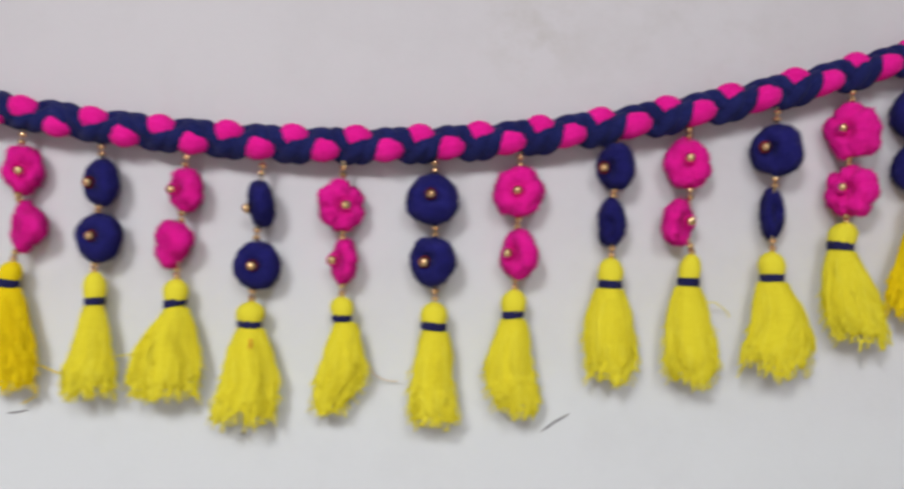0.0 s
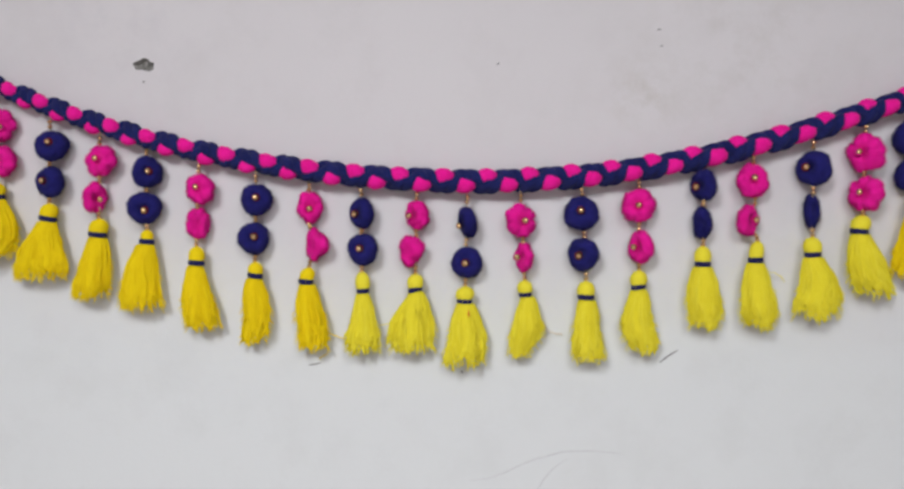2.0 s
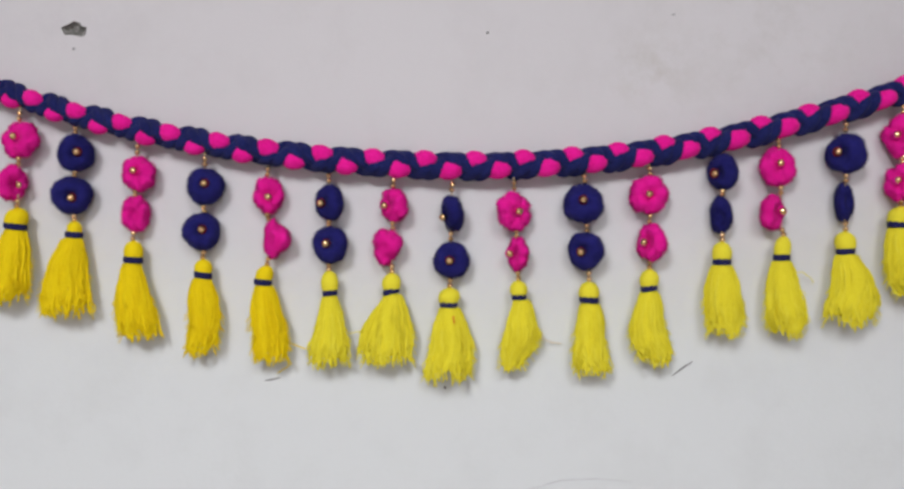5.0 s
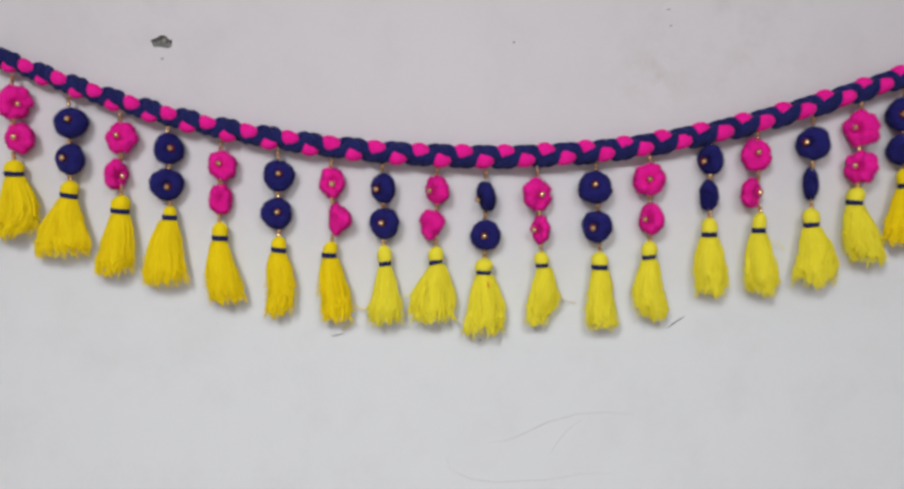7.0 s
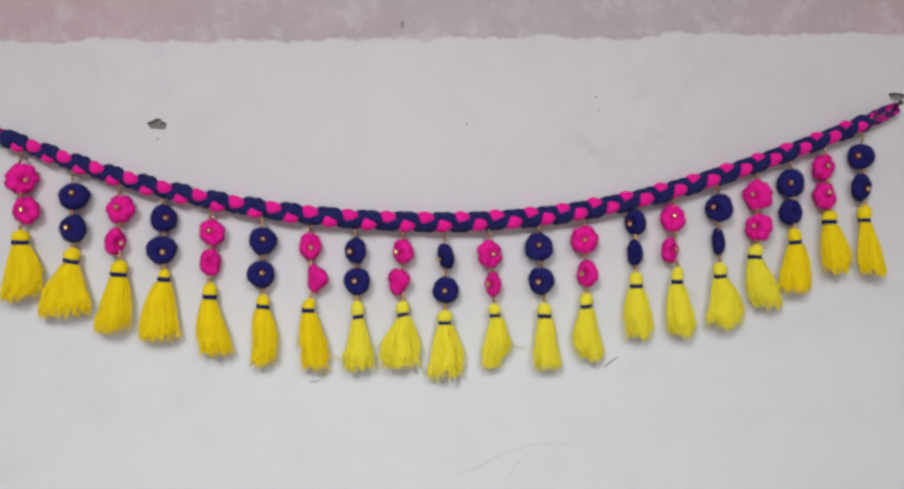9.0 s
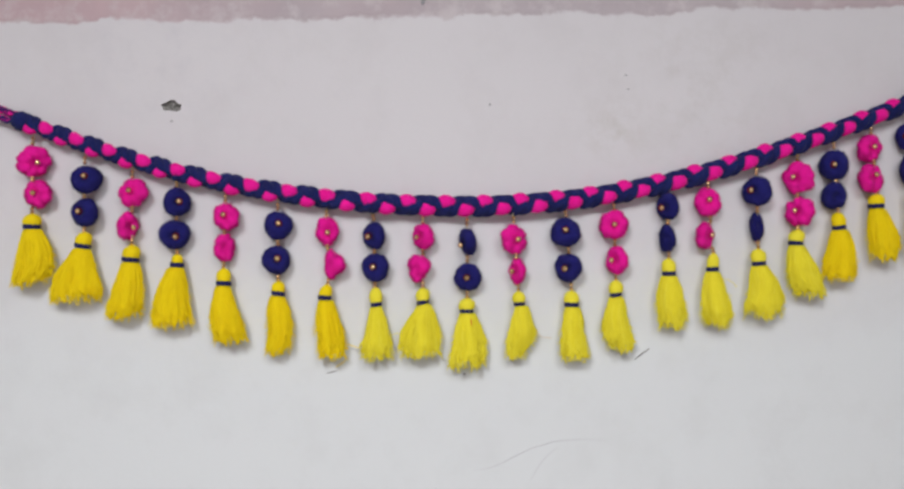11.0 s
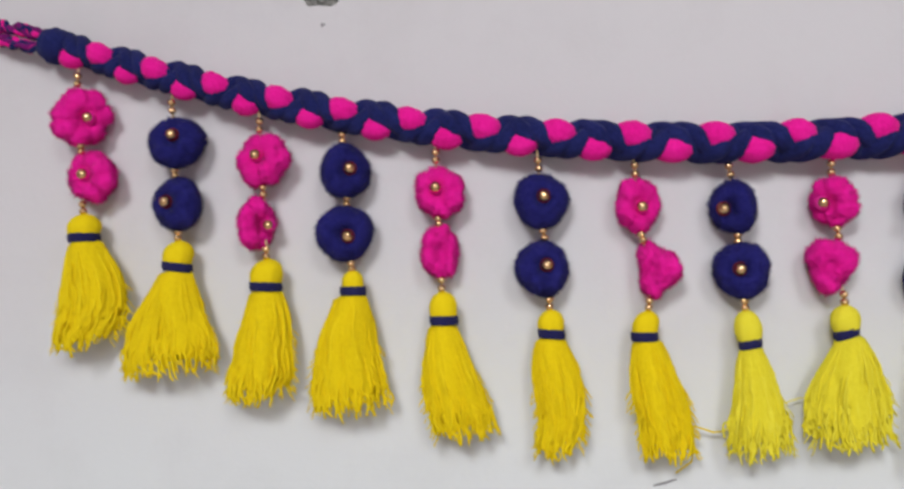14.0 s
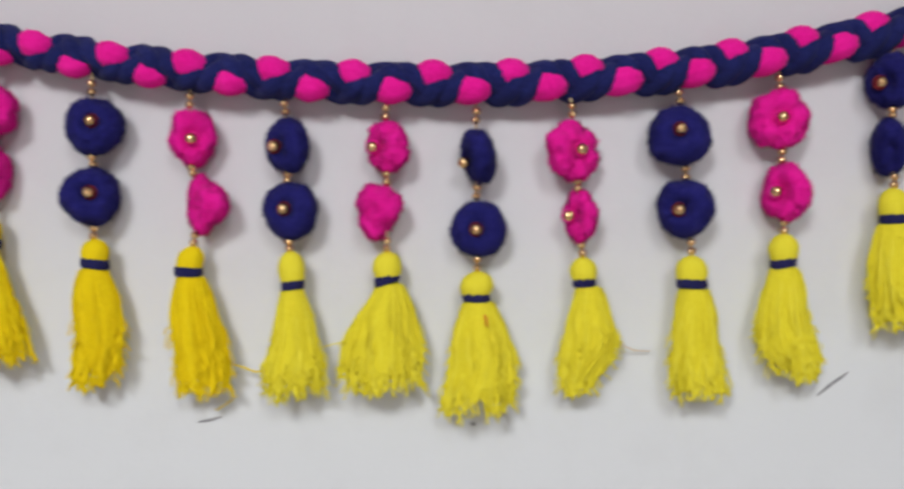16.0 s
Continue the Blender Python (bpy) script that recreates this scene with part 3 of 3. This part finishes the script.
tassel_strand(pink, golden, [(-0.416, 1.5435, 0.0295, 0.029, 0.006, -0.0015), (-0.4135, 1.512, 0.0262, 0.0265, -0.0015, 0.001)],
              head=(-0.4185, 1.493, 0.017), band=(-0.4195, 1.4805, 0.015, -0.001), length=0.0570,
              outline=[(-0.0114, 0.0132), (-0.0138, 0.0204), (-0.0164, 0.0226), (-0.0182, 0.0198), (-0.0201, 0.0106), (-0.0213, 0.0017)],
              label="two magenta wool flowers over a golden-yellow tassel at rope's end")
tassel_strand(navy, golden, [(-0.3665, 1.5245, 0.0296, 0.027, 0.0005, 0.0035), (-0.3685, 1.493, 0.0268, 0.028, -0.0035, 0.001)],
              head=(-0.369, 1.474, 0.016), band=(-0.371, 1.4605, 0.014, -0.003), length=0.0540,
              outline=[(-0.0133, 0.0101), (-0.0217, 0.0129), (-0.0293, 0.0155), (-0.0332, 0.0172), (-0.032, 0.016), (-0.027, 0.011)],
              label="two navy wool pompoms over a frayed, splayed golden-yellow tassel")
tassel_strand(pink, golden, [(-0.3215, 1.511, 0.0278, 0.0265, -0.002, 0.002), (-0.3275, 1.479, 0.0163, 0.026, 0.0075, -0.002)],
              head=(-0.3235, 1.46, 0.017), band=(-0.3255, 1.446, 0.015, -0.002), length=0.0570,
              outline=[(-0.0116, 0.0108), (-0.0156, 0.0127), (-0.0195, 0.0126), (-0.023, 0.011), (-0.0242, 0.007), (-0.0213, 0.0017)],
              label="magenta wool flowers, one turned aside, over full golden-yellow tassel")
tassel_strand(navy, golden, [(-0.2795, 1.501, 0.0251, 0.028, 0.0035, 0), (-0.2825, 1.4685, 0.0291, 0.029, 0.0025, -0.0015)],
              head=(-0.2805, 1.45, 0.011), band=(-0.281, 1.4395, 0.012, -0.001), length=0.0610,
              outline=[(-0.0131, 0.009), (-0.0202, 0.0109), (-0.0235, 0.0118), (-0.0257, 0.0127), (-0.0255, 0.0128), (-0.0195, 0.0085)],
              label="two round navy wool pompoms over a bell-shaped golden-yellow tassel")
tassel_strand(pink, golden, [(-0.2325, 1.485, 0.0239, 0.026, -0.0015, 0.002), (-0.2355, 1.455, 0.0182, 0.0265, None, None)],
              head=(-0.236, 1.435, 0.014), band=(-0.2365, 1.4205, 0.013, -0.001), length=0.0590,
              outline=[(-0.0107, 0.0082), (-0.0135, 0.0125), (-0.0141, 0.0161), (-0.012, 0.0192), (-0.008, 0.0194), (-0.0023, 0.0137)],
              label="two magenta wool flowers over a golden-yellow tassel swept sideways")
tassel_strand(navy, golden, [(-0.182, 1.475, 0.0278, 0.028, 0.001, 0.002), (-0.1855, 1.4415, 0.0268, 0.029, 0.0025, 0.0015)],
              head=(-0.1835, 1.421, 0.013), band=(-0.184, 1.409, 0.012, -0.002), length=0.0590,
              outline=[(-0.0108, 0.0082), (-0.0123, 0.0129), (-0.0113, 0.0141), (-0.0109, 0.0118), (-0.0115, 0.0065), (-0.0085, 0.0005)],
              label="two round navy pompoms over a slender golden-yellow tassel")
tassel_strand(pink, golden, [(-0.135, 1.4675, 0.0214, 0.027, 0.001, -0.0005), (-0.1282, 1.436, 0.0195, 0.0285, None, None, 180)],
              head=(-0.1365, 1.416, 0.013), band=(-0.139, 1.4035, 0.012, -0.001), length=0.0585,
              outline=[(-0.0086, 0.0106), (-0.0105, 0.0145), (-0.0105, 0.0174), (-0.0076, 0.0185), (-0.0065, 0.0175), (-0.0035, 0.0135)],
              label="magenta flowers, one edge-on, over a leaning golden-yellow tassel")
tassel_strand(navy, lemon, [(-0.0895, 1.4625, 0.0216, 0.027, -0.0055, -0.0005), (-0.089, 1.431, 0.0266, 0.028, -0.002, 0.001)],
              head=(-0.0895, 1.412, 0.013), band=(-0.089, 1.3955, 0.01, 0.001), length=0.0535,
              outline=[(-0.0077, 0.0077), (-0.0097, 0.0098), (-0.0114, 0.012), (-0.0155, 0.0138), (-0.0156, 0.0126), (-0.0115, 0.0085)],
              label="two navy pompoms over a narrow lemon-yellow tassel, band tilted")
tassel_strand(pink, lemon, [(-0.041, 1.46, 0.0197, 0.024, -0.007, 0), (-0.046, 1.429, 0.0218, 0.026, None, None, -75)],
              head=(-0.043, 1.41, 0.014), band=(-0.0435, 1.3965, 0.011, 0.003), length=0.0535,
              outline=[(-0.0082, 0.0107), (-0.017, 0.015), (-0.0234, 0.0168), (-0.0262, 0.0168), (-0.0232, 0.0156), (-0.0142, 0.0107)],
              label="two crumpled magenta flowers over a wide fan-shaped lemon-yellow tassel")
tassel_strand(navy, lemon, [(0.0022, 1.454, 0.0163, 0.026, -0.0090, -0.003), (0.001, 1.4195, 0.027, 0.027, -0.001, -0.0005)],
              head=(0, 1.399, 0.016), band=(-0.001, 1.3865, 0.012, -0.001), length=0.0550,
              outline=[(-0.0096, 0.0118), (-0.0135, 0.0162), (-0.0152, 0.0175), (-0.0165, 0.0187), (-0.018, 0.0164), (-0.018, 0.012)],
              label="navy pompoms over a lemon-yellow tassel with a red thread")
tassel_strand(pink, lemon, [(0.0475, 1.455, 0.0247, 0.028, 0.0035, 0), (0.0505, 1.4235, 0.0146, 0.025, -0.0065, 0.0005)],
              head=(0.0505, 1.404, 0.013), band=(0.051, 1.392, 0.01, 0), length=0.0525,
              outline=[(-0.0063, 0.0112), (-0.0103, 0.0135), (-0.0121, 0.0154), (-0.013, 0.0091), (-0.0119, 0.0018), (-0.01, -0.002)],
              label="two magenta wool flowers over a thin twisted lemon-yellow tassel")
tassel_strand(navy, lemon, [(0.099, 1.4605, 0.0291, 0.029, -0.001, 0.0025), (0.1005, 1.425, 0.026, 0.028, -0.0045, 0)],
              head=(0.1025, 1.403, 0.015), band=(0.1025, 1.3895, 0.013, -0.001), length=0.0535,
              outline=[(-0.009, 0.0108), (-0.0108, 0.0132), (-0.0118, 0.0122), (-0.0126, 0.0124), (-0.01, 0.015), (-0.0068, 0.0132)],
              label="two round navy pompoms over a straight lemon-yellow tassel")
tassel_strand(pink, lemon, [(0.1475, 1.4665, 0.0275, 0.027, -0.0015, 0.0005), (0.1485, 1.4315, 0.0195, 0.027, -0.0065, 0.0005)],
              head=(0.147, 1.412, 0.014), band=(0.1465, 1.398, 0.011, 0.002), length=0.0550,
              outline=[(-0.009, 0.0094), (-0.0122, 0.0106), (-0.014, 0.0128), (-0.0128, 0.0146), (-0.0059, 0.015), (0.0003, 0.0142)],
              label="two magenta flowers facing out over a ragged lemon-yellow tassel")
tassel_strand(navy, lemon, [(0.201, 1.4835, 0.0198, 0.027, -0.007, -0.0015), (0.2005, 1.452, 0.0146, 0.028, None, None)],
              head=(0.2, 1.432, 0.014), band=(0.2, 1.417, 0.012, 0), length=0.0540,
              outline=[(-0.011, 0.011), (-0.013, 0.0141), (-0.013, 0.0158), (-0.0122, 0.0152), (-0.0094, 0.0132), (-0.004, 0.009)],
              label="navy pompoms, one edge-on, over a bushy lemon-yellow tassel")
tassel_strand(pink, lemon, [(0.241, 1.487, 0.0254, 0.028, 0, 0.002), (0.2375, 1.4535, 0.0185, 0.025, 0.0055, 0.0005)],
              head=(0.245, 1.436, 0.012), band=(0.2435, 1.42, 0.011, 0), length=0.0570,
              outline=[(-0.0102, 0.0098), (-0.0122, 0.0138), (-0.0132, 0.0156), (-0.0116, 0.0186), (-0.0058, 0.0158), (-0.0003, 0.0078)],
              label="magenta flowers, the lower turned aside, over a frayed lemon-yellow tassel")
tassel_strand(navy, lemon, [(0.2905, 1.496, 0.0258, 0.03, -0.0075, 0.001), (0.2905, 1.4605, 0.0128, 0.029, None, None)],
              head=(0.2895, 1.439, 0.015), band=(0.29, 1.4245, 0.012, 0.001), length=0.0540,
              outline=[(-0.01, 0.012), (-0.0112, 0.0206), (-0.0122, 0.023), (-0.0163, 0.023), (-0.016, 0.019), (-0.006, 0.007)],
              label="navy pompoms, the lower edge-on, over a wide lemon-yellow tassel")
tassel_strand(pink, lemon, [(0.3325, 1.5085, 0.0259, 0.031, -0.0075, 0.0005), (0.3325, 1.475, 0.0239, 0.028, -0.0075, 0.001)],
              head=(0.33, 1.457, 0.016), band=(0.3275, 1.4435, 0.013, -0.001), length=0.0540,
              outline=[(-0.0097, 0.0122), (-0.0106, 0.0184), (-0.0107, 0.0238), (-0.0076, 0.0272), (-0.0013, 0.0282), (0.0073, 0.0242)],
              label="two petalled magenta flowers over a lemon-yellow tassel swept sideways")
tassel_strand(navy, golden, [(0.369, 1.52, 0.0266, 0.03, -0.003, 0), (0.369, 1.49, 0.0246, 0.028, None, None)],
              head=(0.371, 1.473, 0.014), band=(0.372, 1.4575, 0.012, 0.001), length=0.0525,
              outline=[(-0.0105, 0.0125), (-0.0136, 0.0156), (-0.0164, 0.0165), (-0.0188, 0.0158), (-0.0195, 0.013), (-0.0145, 0.0095)],
              label="two navy wool pompoms close together over a golden-yellow tassel")
tassel_strand(pink, golden, [(0.4065, 1.5365, 0.0233, 0.027, 0.0015, 0.0005), (0.406, 1.506, 0.0243, 0.028, 0.002, 0.003)],
              head=(0.411, 1.49, 0.016), band=(0.41, 1.478, 0.014, 0), length=0.0535,
              outline=[(-0.009, 0.012), (-0.01, 0.0178), (-0.0109, 0.0214), (-0.0103, 0.0213), (-0.0091, 0.0182), (-0.001, 0.015)],
              label="two magenta wool flowers over a short full golden-yellow tassel")
tassel_strand(navy, golden, [(0.448, 1.5465, 0.0259, 0.027, -0.006, 0.0005), (0.447, 1.5135, 0.0219, 0.029, 0.003, -0.0015)],
              head=(0.4495, 1.495, 0.015), band=(0.4485, 1.479, 0.011, -0.002), length=0.0595,
              outline=[(-0.0062, 0.0098), (-0.0072, 0.0136), (-0.0082, 0.0164), (-0.0092, 0.0202), (-0.0062, 0.0217), (0.0007, 0.0177)],
              label="two navy wool pompoms over golden-yellow tassel at rope's end")


# ---- small marks on the wall ----
def wall_line(name, points, radius, mat, label, category="pencil mark"):
    """A thin stroke that follows the plaster, pressed nearly flat."""
    bm = bmesh.new()
    dense = []
    for (x0, z0), (x1, z1) in zip(points, points[1:]):
        for j in range(6):
            u = j / 6
            dense.append((x0 + (x1 - x0) * u, -0.0001, z0 + (z1 - z0) * u + 0.0006 * noise.noise((x0 * 90 + u, z0 * 70, 0))))
    dense.append((points[-1][0], -0.0001, points[-1][1]))
    tube(bm, dense, [radius * (0.35 + 0.65 * math.sin(math.pi * (k + 0.5) / len(dense))) for k in range(len(dense))], 6)
    for v in bm.verts:
        v.co.y = -0.0001 + (v.co.y + 0.0001) * 0.3
    tagged(part(name, bm, mat, None), label, category, kind="structure")


def wall_speck(x, z, rx, rz, seed):
    bm = bmesh.new()
    pts = outline(x, z, rx, rz, seed, 12)
    rings = [[bm.verts.new((px, 0.0002, pz)) for px, pz in pts], [bm.verts.new((x + (px - x) * 0.8, -0.0004, z + (pz - z) * 0.8)) for px, pz in pts]]
    rings_to_faces(bm, rings)
    tagged(part("wall_speck", bm, GRAPHITE, None), "small dark speck on the white wall", "speck", kind="structure")


wall_speck(-0.287, 1.582, 0.0014, 0.0010, 1)
wall_speck(0.0292, 1.591, 0.0013, 0.0012, 2)
wall_speck(-0.0045, 1.323, 0.0013, 0.0012, 3)
wall_speck(-0.035, 1.696, 0.0022, 0.0042, 4)
wall_speck(0.167, 1.617, 0.0022, 0.0007, 5)
wall_speck(0.169, 1.603, 0.0018, 0.0006, 6)
wall_line("pencil_stroke", [(0.166, 1.3315), (0.174, 1.3375), (0.1815, 1.3425)], 0.0008, GRAPHITE, "short dark pencil stroke on the white wall")
wall_line("pencil_stroke", [(-0.141, 1.3285), (-0.135, 1.3292), (-0.129, 1.3305)], 0.0007, GRAPHITE, "short dark pencil stroke on the white wall")
wall_line("pencil_curve", [(0.001, 1.227), (0.02, 1.2295), (0.04, 1.238), (0.06, 1.247), (0.082, 1.253), (0.108, 1.2545), (0.135, 1.252)], 0.0006, FAINT, "faint curved pencil scribble on the white wall")
wall_line("pencil_curve", [(0.058, 1.216), (0.066, 1.228), (0.075, 1.239), (0.087, 1.247)], 0.0005, FAINT, "faint curved pencil scribble on the white wall")
wall_line("pencil_curve", [(-0.037, 1.214), (-0.034, 1.202), (-0.015, 1.193), (0.008, 1.190), (0.05, 1.191), (0.085, 1.197), (0.114, 1.197)], 0.0005, FAINT, "faint curved pencil scribble on the white wall")


# ---- loose threads ----
def loose_thread(points, mat, label, radius=0.0003):
    bm = bmesh.new()
    tube(bm, points, radius, 5)
    tagged(part("loose_thread", bm, mat, None), label, "thread")


loose_thread([(0.060, -0.010, 1.369), (0.066, -0.008, 1.367), (0.070, -0.006, 1.360), (0.076, -0.004, 1.357), (0.083, -0.003, 1.3565)], THREAD, "pale yellow thread hanging loose from a tassel")
loose_thread([(-0.125, -0.010, 1.359), (-0.118, -0.008, 1.357), (-0.110, -0.007, 1.3535), (-0.105, -0.006, 1.3535)], GOLDEN, "golden yarn end sticking out of a tassel", 0.0005)
loose_thread([(-0.124, -0.008, 1.352), (-0.121, -0.007, 1.345), (-0.122, -0.006, 1.340), (-0.130, -0.005, 1.335)], GOLDEN, "golden yarn end curling below a tassel", 0.0005)
loose_thread([(0.253, -0.010, 1.409), (0.261, -0.007, 1.409), (0.267, -0.006, 1.405), (0.269, -0.006, 1.401)], LEMON, "thin yellow thread curling from a tassel")
loose_thread([(-0.080, -0.009, 1.364), (-0.074, -0.007, 1.365), (-0.067, -0.006, 1.3665), (-0.060, -0.007, 1.3655)], LEMON, "thin yellow thread bridging two tassels")
loose_thread([(0.0025, -0.0215, 1.3785), (0.0030, -0.0225, 1.376), (0.0030, -0.0228, 1.3735)], RED, "short red thread caught in a tassel", 0.0004)
